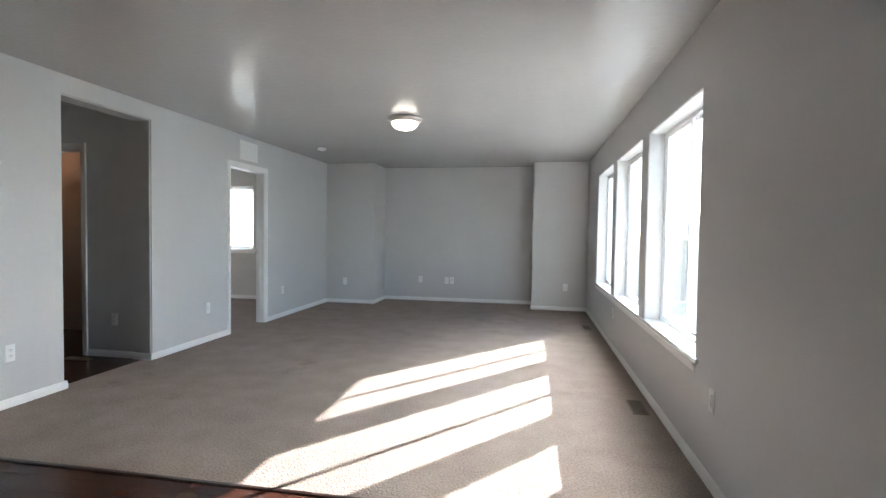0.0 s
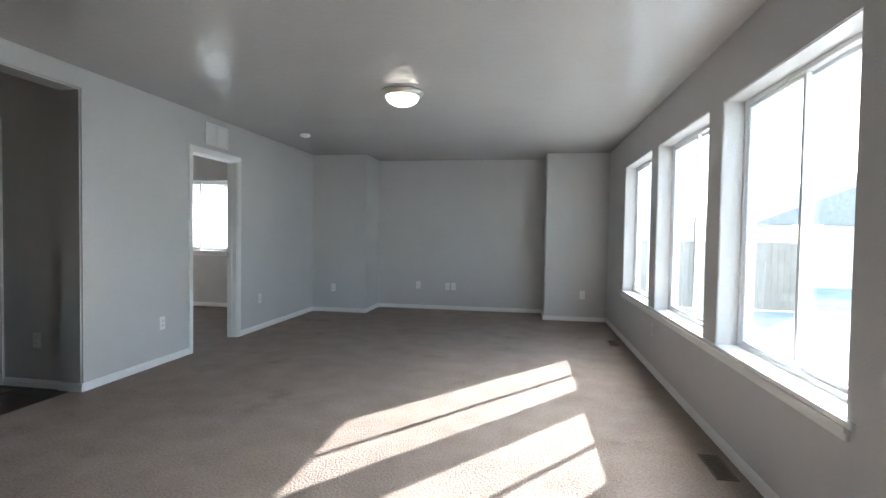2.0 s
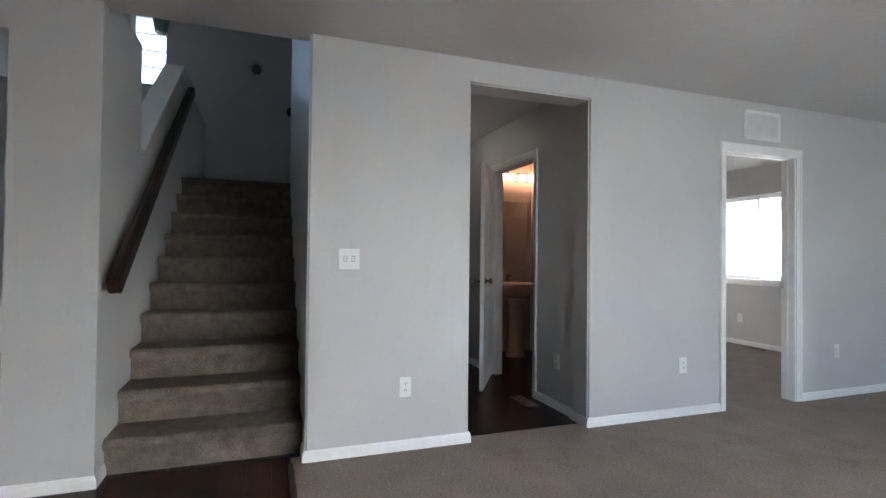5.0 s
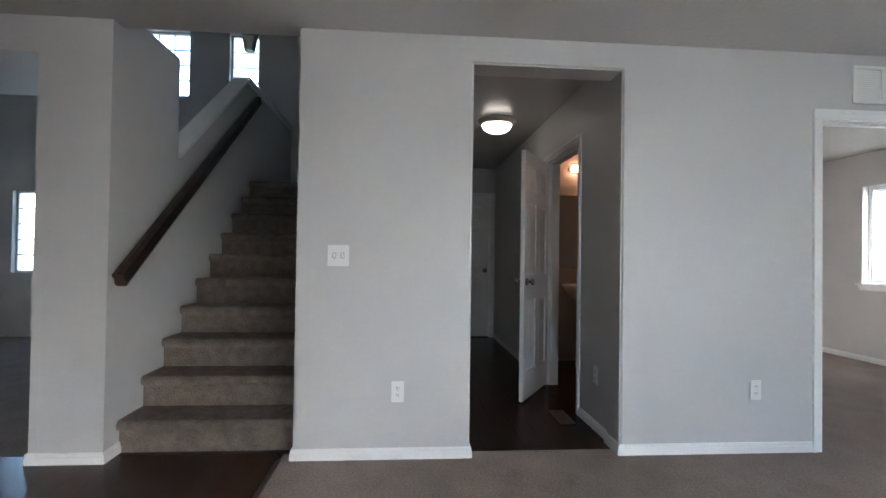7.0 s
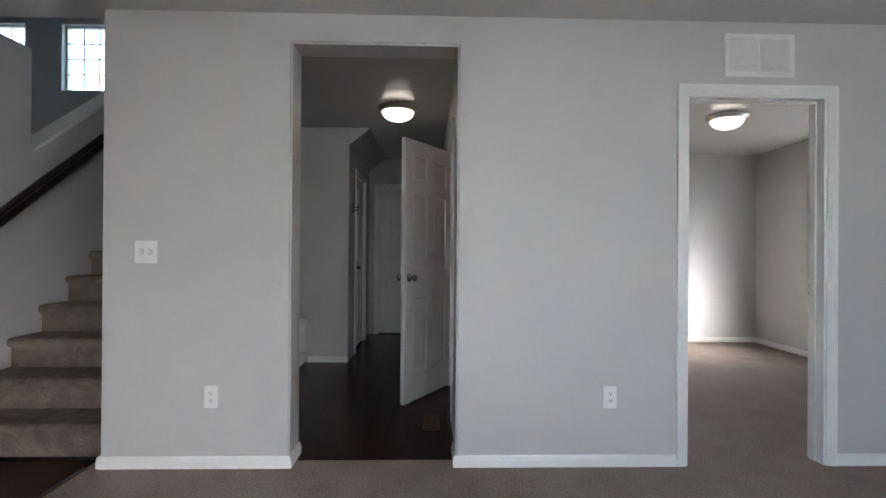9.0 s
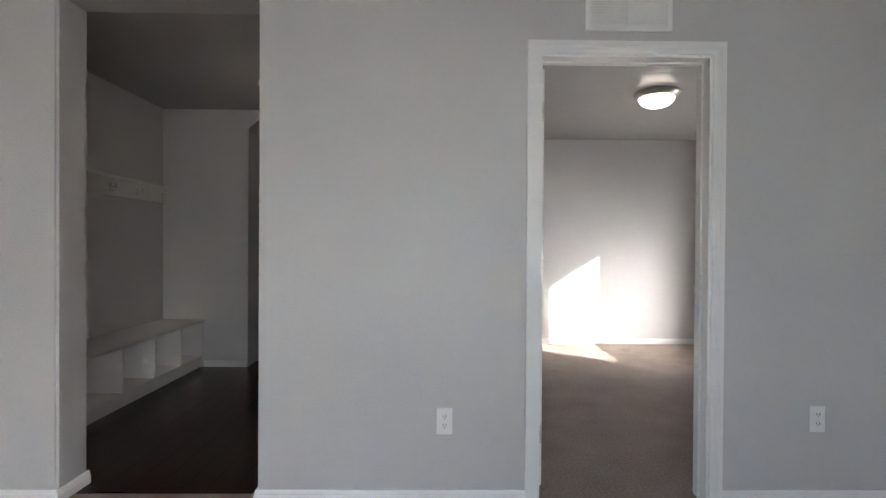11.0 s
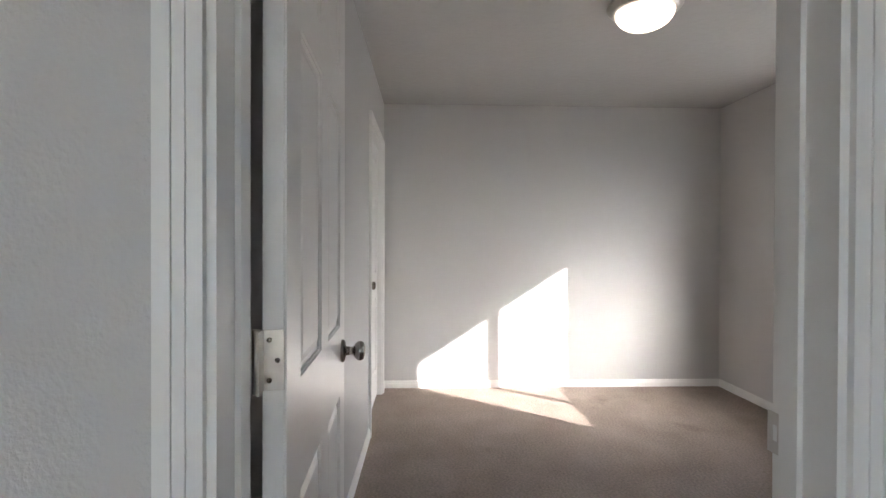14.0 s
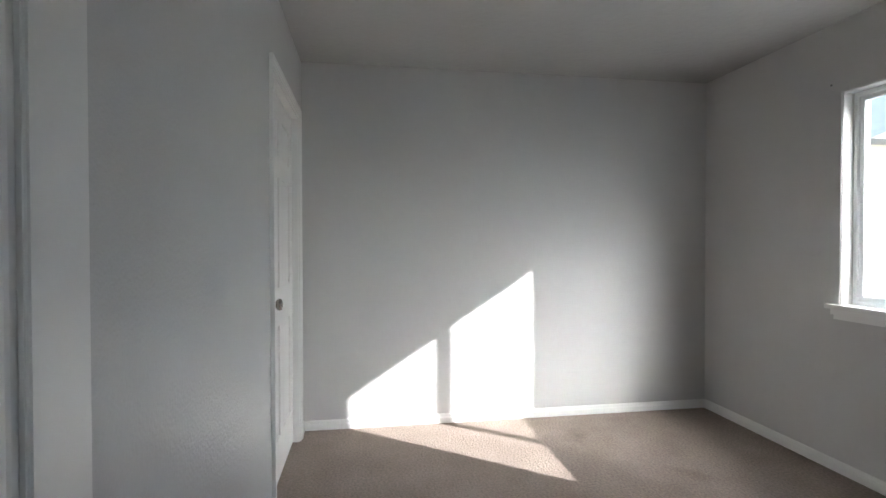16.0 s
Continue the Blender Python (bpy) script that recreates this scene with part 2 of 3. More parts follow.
structure("wall_back", boxes(((-8.2, -3.7, -0.05), (XE + 0.1, -3.5, UP + 0.1))), PAINT, "plain grey wall behind the entry")
structure("ceiling_living", boxes(((XW - TW, -3.6, CH), (XE + 0.1, 9.2, CH + 0.25))), CEIL, "hand-textured grey painted ceiling with a slight sheen")
structure("ceiling_office", boxes(((OX - 0.1, OS - 0.05, CH), (XW - TW - 0.002, ON + 0.1, CH + 0.25))), CEIL, "textured pale ceiling of the small room")
structure("ceiling_hall", boxes(((-8.1, YN + 0.09, CH), (XW - TW - 0.002, OS - 0.06, CH + 0.25))), CEIL, "textured grey hall ceiling")
# office shell
structure("wall_office_west", boxes(((OX - 0.15, OS - 0.1, -0.05), (OX, ON + 0.1, CH + 0.1))), PAINT, "warm grey wall that catches the sun")
structure("wall_office_north", holed("y", OX - 0.1, XW - 0.05, -0.05, CH + 0.1, ON, ON + 0.17, [(OWIN[0], OWIN[1], OWIN[2] - 0.03, OWIN[3])], 0.006), PAINT, "warm grey wall with one window")
CL = (-7.25, -6.37)
structure("wall_office_south", holed("y", OX - 0.1, XW - TW + 0.01, -0.05, CH + 0.1, OS - 0.12, OS, [(CL[0], CL[1], -1, 2.03)]), PAINT, "warm grey wall with a closet door")
# hall and back passage
HN = OP[1] + 0.02
BD = (-5.36, -4.53)
structure("wall_opening_back", holed("x", YN + 0.09, HN + 0.05, -0.05, CH + 0.1, XW - TW - 0.085, XW - TW, [(OP[0], OP[1], -1, OP[2])], 0.012, XW - TW - 0.085), PAINT, "rear half of the thick wall round the opening")
structure("wall_hall_north", holed("y", -8.1, XW - TW - 0.08, -0.05, CH + 0.1, HN, HN + 0.11, [(BD[0], BD[1], -1, 2.03)]), PAINT, "grey hall wall with the bathroom door")
structure("wall_hall_south", boxes(((-6.3, YN + 0.086, -0.05), (XW - TW - 0.01, YN + 0.095, CH + 0.1))), PAINT, "grey wall behind the bench")
bm = holed("x", YN + 0.09, 3.27, -0.05, CH + 0.1, -6.37, -6.25)
structure("wall_hall_end", bm, PAINT, "grey wall at the end of the bench")
structure("wall_passage_south", holed("y", -8.1, -6.37, -0.05, CH + 0.1, 3.15, 3.27, [(-7.5, -6.74, -1, 2.03)]), PAINT, "grey passage wall with a closed door")
structure("wall_passage_end", holed("x", 3.1, 4.4, -0.05, CH + 0.1, -8.15, -8.0, [(3.40, 4.215, -1, 2.03)]), PAINT, "grey passage end wall with a closed door")
bm = bmesh.new()
tri = [[bm.verts.new((x, y, z)) for y, z in ((3.265, 2.26), (3.265, CH + 0.01), (3.5, CH + 0.01))] for x in (-8.0, -6.25)]
for k in range(3):
    bm.faces.new([tri[0][k], tri[0][(k + 1) % 3], tri[1][(k + 1) % 3], tri[1][k]])
bm.faces.new(tri[0])
bm.faces.new(tri[1])
bmesh.ops.recalc_face_normals(bm, faces=bm.faces[:])
structure("ceiling_slope", bm, PAINT, "sloped painted soffit along the passage")
# bathroom
structure("wall_bath_west", boxes(((-6.55, HN + 0.1, -0.05), (-6.4, OS - 0.1, CH + 0.1))), PAINT, "grey bathroom wall behind the basin")
structure("wall_bath_east", boxes(((-4.3, HN + 0.1, -0.05), (-4.2, OS - 0.1, CH + 0.1))), PAINT, "plain bathroom side wall")
# stairwell
SX = -8.0
structure("wall_stair_hall_side", holed("y", -6.4, XW - TW, 0.0, UP, YN, YN + 0.085), PAINT, "grey stair wall")
structure("wall_above_living", boxes(((XW - TW, -3.6, CH + 0.26), (XW, 4.0, UP))), PAINT, "grey wall above the living room")
structure("ceiling_stairwell", boxes(((-8.2, -3.6, UP), (XW, 4.2, UP + 0.2))), CEIL, "high stairwell ceiling")
structure("wall_landing_north", boxes(((-8.1, 3.14, 1.72), (-6.39, 3.148, CH + 0.26)), ((-8.1, 3.14, CH + 0.26), (-6.3, 3.26, UP))), PAINT, "grey wall beside the landing")
structure("wall_upper_hall", boxes(((-6.4, YN + 0.09, CH + 0.26), (-6.3, 3.35, UP))), PAINT, "grey wall above the hall")
SWIN = [(-2.6, -1.45), (-0.95, -0.04), (0.5, 0.9)]
SWZ = (3.33, 4.24)
FWIN = (-2.3, -0.85, 0.86, 1.97)
structure("wall_stairwell_west", holed("x", -3.6, 3.145, -0.05, UP + 0.1, SX - 0.16, SX, [(a, b, *SWZ) for a, b in SWIN] + [FWIN]), PAINT, "tall grey stairwell wall with high windows")
# stair guard: full height near the living room, then a low wall with a sloping top
bm = bmesh.new()
prof = [(XW, -0.05), (XW, CH - 0.002), (XW - TW - 0.001, CH - 0.002), (XW - TW - 0.001, 2.54), (-4.56, 2.54), (-4.56, 1.83), (-6.1, 2.93), (-8.0, 2.93), (-8.0, -0.05)]
sides = [[bm.verts.new((x, y, z)) for x, z in prof] for y in (YS - 0.12, YS)]
n = len(prof)
for k in range(n):
    bm.faces.new([sides[0][k], sides[0][(k + 1) % n], sides[1][(k + 1) % n], sides[1][k]])
bm.faces.new(sides[0])
bm.faces.new(sides[1])
bmesh.ops.recalc_face_normals(bm, faces=bm.faces[:])
structure("wall_stair_guard", bm, PAINT, "grey stair wall with a stepped and sloping top")
structure("wall_entry_side", holed("x", -3.55, YS - 0.12, -0.05, CH + 0.005, XW - TW, XW, [(-1.4, 0.975, -1, 2.24)]), PAINT, "grey wall beside the stairs")


# ---- stairs ----
RISE, RUN = 0.1915, 0.2565
stair = thing("staircase", (-3.9, YS, 0), "carpeted straight staircase with rounded nosings between grey walls", "staircase")
for k in range(10):
    x0, z1 = -k * RUN, (k + 1) * RISE
    bm = bmesh.new()
    p = [(x0 - RUN - 0.02, z1 - RISE - 0.0), (x0, z1 - RISE), (x0 + 0.002, z1 - 0.075), (x0 + 0.006, z1 - 0.062)]
    for q in range(9):
        a = -math.pi / 2 + math.pi * q / 8
        p.append((x0 + 0.008 + 0.03 * math.cos(a), z1 - 0.03 + 0.03 * math.sin(a)))
    p.append((x0 - RUN - 0.02, z1))
    ends = [[bm.verts.new((x, y, z)) for x, z in p] for y in (0.002, YN - YS - 0.002)]
    n = len(p)
    for i in range(n):
        bm.faces.new([ends[0][i], ends[0][(i + 1) % n], ends[1][(i + 1) % n], ends[1][i]])
    bm.faces.new(ends[0])
    bm.faces.new(ends[1])
    bmesh.ops.recalc_face_normals(bm, faces=bm.faces[:])
    part("step", bm, STAIRCARPET_SHADED, stair)
structure("floor_landing", boxes(((SX, YS + 0.001, 1.72), (-6.385, 3.14, 1.914))), STAIRCARPET_SHADED, "carpeted stair landing")
cap = tagged(link("trim_stair_cap", sweep([(-0.02, 0), (0.145, 0), (0.145, 0.022), (-0.02, 0.022)], (-4.57, YS, 1.832), (-6.1, YS, 2.932), (0.584, 0, 0.812)), TRIM), "white wooden cap on the sloping wall", "", "", "structure")
tagged(link("trim_stair_cap", boxes(((-8.0, YS - 0.14, 2.931), (-6.06, YS + 0.02, 2.954)), ((-8.0, YS, 2.89), (-6.08, YS + 0.012, 2.931))), TRIM), "white wooden cap on the level landing wall", "", "", "structure")
rail = thing("handrail", (-3.78, YS + 0.075, 1.0), "dark stained wooden handrail on metal brackets", "handrail")
RA, RB = Vector((0.05, 0, 0.0)), Vector((-2.40, 0, 1.752))
way = (RB - RA).normalized()
up = Vector((0, 1, 0)).cross(way) * -1
rp = [(-0.034, -0.024), (-0.026, -0.042), (0.026, -0.042), (0.034, -0.024), (0.026, 0.012), (0.034, 0.02), (0.03, 0.036), (0, 0.044), (-0.03, 0.036), (-0.034, 0.02), (-0.026, 0.012)]
part("rail", sweep(rp, RA, RB, up if up.z > 0 else -up), RAIL, rail)
for f in (0.03, 0.36, 0.68, 0.96):
    p = RA.lerp(RB, f)
    br = boxes(((p.x - 0.008, -0.075, p.z - 0.085), (p.x + 0.008, 0.0, p.z - 0.07)), ((p.x - 0.008, -0.008, p.z - 0.075), (p.x + 0.008, 0.008, p.z - 0.028)), ((p.x - 0.02, -0.074, p.z - 0.11), (p.x + 0.02, -0.069, p.z - 0.045)))
    part("bracket", br, STEEL, rail, "metal wall bracket")

# ---- baseboards and casings ----
BP = [(0, 0), (0.014, 0), (0.014, 0.036), (0.010, 0.045), (0.011, 0.051), (0.006, 0.063), (0, 0.063)]


def baseboard(a, b, flip=False):
    a, b = (*a, 0.0), (*b, 0.0)
    if flip:
        a, b = b, a
    tagged(link("baseboard", sweep(BP, a, b, (0, 0, 1)), TRIM), "white painted moulded baseboard", "", "", "structure")


def base_x(x, y0, y1, side):
    baseboard((x, y0), (x, y1), side > 0)


def base_y(y, x0, x1, side):
    baseboard((x0, y), (x1, y), side < 0)


CW = 0.055
base_x(XW, YN, OP[0], 1)
base_x(XW, OP[1], DR[0] - CW, 1)
base_x(XW, DR[1] + CW, 8.375, 1)
base_x(XW, 0.975, YS, 1)
base_y(0.975, XW - TW, XW + 0.014, -1)
base_y(8.375, XW + 0.014, -2.88, -1)
base_x(-2.88, 8.361, 9.05, 1)
base_y(9.05, -2.866, -0.179, -1)
base_x(-0.165, 8.451, 9.05, -1)
base_y(8.465, -0.165, XE - 0.014, -1)
base_x(XE, -3.5, 8.465, -1)
base_y(OP[0], XW - TW - 0.085, XW + 0.012, 1)
base_y(OP[1], XW - TW - 0.085, XW + 0.012, -1)
base_y(HN, BD[1] + CW, XW - TW - 0.085, -1)
base_y(HN, -8.0, BD[0] - CW, -1)
base_x(-6.25, 2.86, 3.27, 1)
base_x(OX, OS, ON, 1)
base_y(ON, OX + 0.014, XW - TW, -1)
base_y(OS, CL[1] + CW, XW - TW - 0.014, 1)
base_y(OS, OX + 0.014, CL[0] - CW, 1)
base_x(XW - TW, DR[1] + CW, ON, -1)
base_y(YN, -3.905, XW + 0.012, -1)
base_y(YS, -3.905, XW + 0.012, 1)


def casing(axis, face, u0, u1, top, side, label="white moulded door casing"):
    """Three moulded boards round a door, on the face of a wall."""
    t1, t2 = 0.011 * side, 0.018 * side

    def board(a0, a1, z0, z1, d):
        return ((face, a0, z0), (face + d, a1, z1)) if axis == "x" else ((a0, face, z0), (a1, face + d, z1))

    def three(d, m0, m1):
        for piece in (board(u0 - CW * m1, u0 - CW * m0, 0.0, top + CW * m0, d), board(u1 + CW * m0, u1 + CW * m1, 0.0, top + CW * m0, d), board(u0 - CW * m1, u1 + CW * m1, top + CW * m0, top + CW * m1, d)):
            yield piece
    bm = boxes(*three(t1, 0.0, 0.35), *three(0.014 * side, 0.35, 0.62), *three(t2, 0.62, 1.0))
    tagged(link("trim_door_casing", bm, TRIM), label, "", "", "structure")


def jamb(axis, d0, d1, u0, u1, top, stop):
    """Door lining with its stop."""
    t = 0.012
    rows = [(u0, u0 + t, 0, top), (u1 - t, u1, 0, top), (u0 + t, u1 - t, top - t, top)]
    s0, s1 = stop
    bits = [((d0, a, z0), (d1, b, z1)) for a, b, z0, z1 in rows]
    bits += [((s0, u0 + t, 0), (s1, u0 + t + 0.008, top - t)), ((s0, u1 - t - 0.008, 0), (s1, u1 - t, top - t)), ((s0, u0 + t + 0.008, top - t - 0.008), (s1, u1 - t - 0.008, top - t))]
    if axis == "y":
        bits = [((p[1], p[0], p[2]), (q[1], q[0], q[2])) for p, q in bits]
    tagged(link("trim_door_jamb", boxes(*bits), TRIM), "white door lining with stop", "", "", "structure")


casing("x", XW, DR[0], DR[1], DR[2], 1)
casing("x", XW - TW, DR[0], DR[1], DR[2], -1)
jamb("x", XW - TW - 0.001, XW + 0.001, DR[0], DR[1], DR[2], (XW - 0.09, XW - 0.055))
casing("y", HN, BD[0], BD[1], 2.03, -1)
jamb("y", HN - 0.001, HN + 0.111, BD[0], BD[1], 2.03, (HN + 0.04, HN + 0.07))
casing("y", OS, CL[0], CL[1], 2.03, 1)
jamb("y", OS - 0.121, OS + 0.001, CL[0], CL[1], 2.03, (OS - 0.1, OS - 0.075))
casing("x", -8.0, 3.40, 4.215, 2.03, 1)
jamb("x", -8.151, -7.999, 3.40, 4.215, 2.03, (-8.1, -8.08))
casing("y", 3.27, -7.5, -6.74, 2.03, 1)
jamb("y", 3.149, 3.271, -7.5, -6.74, 2.03, (3.19, 3.2))


# ---- doors ----
def knob(parent, x, z, side, face):
    """A round knob with rose and neck on a door face; out is along y."""
    s = side
    prof = [(0.0, 0.0), (0.032, 0.0), (0.032, 0.004), (0.027, 0.009), (0.013, 0.012), (0.011, 0.03), (0.018, 0.036), (0.026, 0.044), (0.028, 0.053), (0.024, 0.061), (0.012, 0.065), (0.0, 0.066)]
    part("knob", lathe([(r, face + s * h) for r, h in prof], 24, "y", (x, 0, z)), NICKEL, parent, "round brushed nickel knob")


def six_panel(name, at, turn, w, label, h=2.005, t=0.035, knobs=(1, -1), knob_x=None, hinges=True, group="", cols=2, kz=0.95):
    """A moulded six-panel door; hinge edge at x=0, leaf along +x, thickness along y from 0 to -t."""
    d = thing(name, at, label, "door", group, turn)
    st, mid = 0.11, 0.1
    pw = (w - 2 * st - mid) / 2
    colx = [(st, st + pw), (st + pw + mid, w - st)] if cols == 2 else [(st, w - st)]
    rows = [(0.22, 0.80), (1.0, 1.58), (1.69, 1.89)]
    holes = [(a, b, z0, z1) for a, b in colx for z0, z1 in rows]
    bm = holed("y", 0, w, 0, h, -t, 0, holes, 0.004)
    add_box(bm, (st - 0.01, -t + 0.009, 0.2), (w - st + 0.01, -0.009, 1.9))
    part("leaf", bm, DOORPAINT, d)
    for a, b, z0, z1 in holes:
        for s in (0, 1):
            y0, y1 = (-0.0095, -0.0025) if s == 0 else (-t + 0.0095, -t + 0.0025)
            bm = bmesh.new()
            g = 0.028
            lo = [bm.verts.new(p) for p in ((a + 0.008, y0, z0 + 0.008), (b - 0.008, y0, z0 + 0.008), (b - 0.008, y0, z1 - 0.008), (a + 0.008, y0, z1 - 0.008))]
            hi = [bm.verts.new(p) for p in ((a + g, y1, z0 + g), (b - g, y1, z0 + g), (b - g, y1, z1 - g), (a + g, y1, z1 - g))]
            bm.faces.new(lo)
            bm.faces.new(hi)
            for k in range(4):
                bm.faces.new([lo[k], lo[(k + 1) % 4], hi[(k + 1) % 4], hi[k]])
            bmesh.ops.recalc_face_normals(bm, faces=bm.faces[:])
            part("panel", bm, DOORPAINT, d)
    kx = w - 0.06 if knob_x is None else knob_x
    for s in knobs:
        knob(d, kx, kz, s, 0.0 if s > 0 else -t)
    if hinges:
        for z in (0.25, 1.05, 1.80):
            hb = soft_box((-0.002, -t + 0.002, z - 0.045), (0.0002, -0.002, z + 0.045), 0.0006, 1)
            hg = part("hinge", hb, STEEL, d, "satin steel butt hinge")
            part("barrel", lathe([(0.0, z - 0.047), (0.006, z - 0.047), (0.006, z + 0.047), (0.0, z + 0.047)], 12, "z", (-0.012, 0.004, 0)), STEEL, hg)
            part("jamb_leaf", boxes(((-0.03, -0.004, z - 0.045), (-0.0022, -0.001, z + 0.045))), STEEL, hg)
            for dz in (-0.03, 0.0, 0.03):
                part("screw", lathe([(0.0, -0.0032), (0.004, -0.0032), (0.004, -0.002), (0.0, -0.002)], 8, "x", (0.0, -t / 2 + (0.006 if dz else -0.006), z + dz)), NICKEL, hg)
    return d


six_panel("door_office", (-3.893, 5.54, 0.012), 182.6, 0.735, "white six-panel door standing wide open on steel hinges", knobs=(1, -1), knob_x=0.67, kz=0.92)
six_panel("door_bathroom", (-5.372, 4.305, 0.012), -32.0, 0.71, "white six-panel door standing half open in the hall")
six_panel("door_passage", (-8.045, 3.414, 0.012), 90, 0.786, "closed white six-panel door at the passage end", knobs=(-1,), hinges=True)
six_panel("door_utility", (-7.48, 3.25, 0.012), 0, 0.71, "closed white six-panel door in the passage", knobs=(1,), hinges=False)
six_panel("door_closet", (CL[0] + 0.018, OS - 0.035, 0.012), 0, CL[1] - CL[0] - 0.036, "closed white panelled closet door", knobs=(1,), hinges=False)
tagged(link("threshold", boxes(((-8.1, 3.413, -0.006), (-8.0, 4.202, 0.014))), RAIL), "dark wooden threshold under the passage door", "", "", "structure")


# ---- windows ----
def slider(name, at, turn, w, h, label, grid=None, group="windows"):
    """A vinyl window: w along x, h up, glass at y=0, room side at -y."""
    win = thing(name, at, label, "window", group, turn)
    win["kind"] = "structure"
    f = 0.028
    part("window_frame", holed("y", 0, w, 0, h, -0.03, 0.05, [(f, w - f, f, h - f)], 0.004), VINYL, win)
    if grid is None:
        m = w / 2
        for a, b, y in ((f, m + 0.024, -0.01), (m - 0.024, w - f, 0.018)):
            part("sash", holed("y", a, b, f, h - f, y - 0.013, y + 0.013, [(a + 0.028, b - 0.028, f + 0.022, h - f - 0.022)], 0.003), VINYL, win)
            g = part("pane", boxes(((a + 0.028, y - 0.002, f + 0.02), (b - 0.028, y + 0.002, h - f - 0.02))), GLASS, win, "clear glass")
            g.visible_shadow = False
    else:
        g = part("pane", boxes(((f - 0.002, -0.002, f - 0.002), (w - f + 0.002, 0.002, h - f + 0.002))), GLASS, win, "clear glass")
        g.visible_shadow = False
        nx, nz = grid
        for k in range(1, nx):
            x = f + (w - 2 * f) * k / nx
            part("muntin", boxes(((x - 0.009, -0.012, f), (x + 0.009, -0.003, h - f))), VINYL, win)
        for k in range(1, nz):
            z = f + (h - 2 * f) * k / nz
            part("muntin", boxes(((f, -0.022, z - 0.009), (w - f, -0.0125, z + 0.009))), VINYL, win)
    return win


for k, (a, b) in enumerate(WIN):
    slider("window_%d" % (k + 1), (XE + 0.15, b, SILL - 0.01), -90, b - a, HEAD - SILL + 0.01, "white vinyl sliding window in a deep painted reveal")
slider("window_4", (OWIN[0], ON + 0.1, OWIN[2]), 0, OWIN[1] - OWIN[0], OWIN[3] - OWIN[2], "white vinyl sliding window of the small room")
for k, (a, b) in enumerate(SWIN):
    slider("window_%d" % (k + 5), (SX - 0.1, a, SWZ[0]), 90, b - a, SWZ[1] - SWZ[0], "high white window with a grid of small panes", (1 if b - a < 0.5 else round((b - a) / 0.22), 4))
slider("window_8", (SX - 0.1, FWIN[0], FWIN[2]), 90, FWIN[1] - FWIN[0], FWIN[3] - FWIN[2], "white entry window with a grid of panes", (5, 5))
bm = boxes(((XE - 0.016, 2.99, SILL - 0.024), (XE + 0.002, 7.37, SILL)))
for a, b in WIN:
    add_box(bm, (XE + 0.002, a + 0.001, SILL - 0.024), (XE + 0.13, b - 0.001, SILL))
structure("trim_window_stool", bm, STOOLPAINT, "long white painted window stool")
structure("trim_window_apron", boxes(((XE - 0.014, 3.02, SILL - 0.075), (XE, 7.34, SILL - 0.045)), ((XE - 0.022, 3.02, SILL - 0.045), (XE, 7.34, SILL - 0.0245))), TRIM, "white moulding under the window stool")
structure("trim_office_stool", boxes(((OWIN[0] - 0.06, ON - 0.04, OWIN[2] - 0.024), (OWIN[1] + 0.06, ON - 0.001, OWIN[2])), ((OWIN[0] + 0.001, ON - 0.001, OWIN[2] - 0.024), (OWIN[1] - 0.001, ON + 0.07, OWIN[2]))), STOOLPAINT, "white painted window stool")
structure("trim_office_apron", boxes(((OWIN[0] - 0.03, ON - 0.012, OWIN[2] - 0.08), (OWIN[1] + 0.03, ON, OWIN[2] - 0.055)), ((OWIN[0] - 0.04, ON - 0.022, OWIN[2] - 0.055), (OWIN[1] + 0.04, ON, OWIN[2] - 0.0245))), TRIM, "white moulding under the window stool")


# ---- ceiling lights ----
def ceiling_light(x, y):
    lamp = thing("ceiling_light", (x, y, CH), "flush ceiling light with brushed nickel rim and lit frosted bowl", "ceiling light", "flush ceiling lights")
    part("rim", lathe([(0.0, 0.0), (0.16, 0.0), (0.178, -0.006), (0.181, -0.013), (0.178, -0.02), (0.168, -0.027), (0.166, -0.034), (0.154, -0.043), (0.149, -0.046), (0.142, -0.045), (0.0, -0.04)], 48), STEEL, lamp, "brushed nickel rim")
    part("bowl", lathe([(0.14, -0.0465)] + [(0.14 * math.cos(a), -0.047 - 0.08 * math.sin(a)) for a in [math.pi / 2 * k / 10 for k in range(11)]], 48), GLOW, lamp, "lit frosted glass bowl")
    return lamp


first = ceiling_light(-1.50, 5.14)
for x, y in ((-5.6, 6.87), (-5.48, 3.825)):
    copy_thing(first, pose(x, y, CH))
sm = thing("smoke_detector", (-3.15, 6.8, CH), "small round white smoke detector on the ceiling", "smoke detector")
part("body", lathe([(0.0, 0.0), (0.062, 0.0), (0.062, -0.012), (0.055, -0.03), (0.03, -0.036), (0.0, -0.037)], 32), PLATE, sm)
part("grille", lathe([(0.0, -0.0372), (0.022, -0.0372), (0.02, -0.042), (0.0, -0.042)], 24), TRIM, sm)


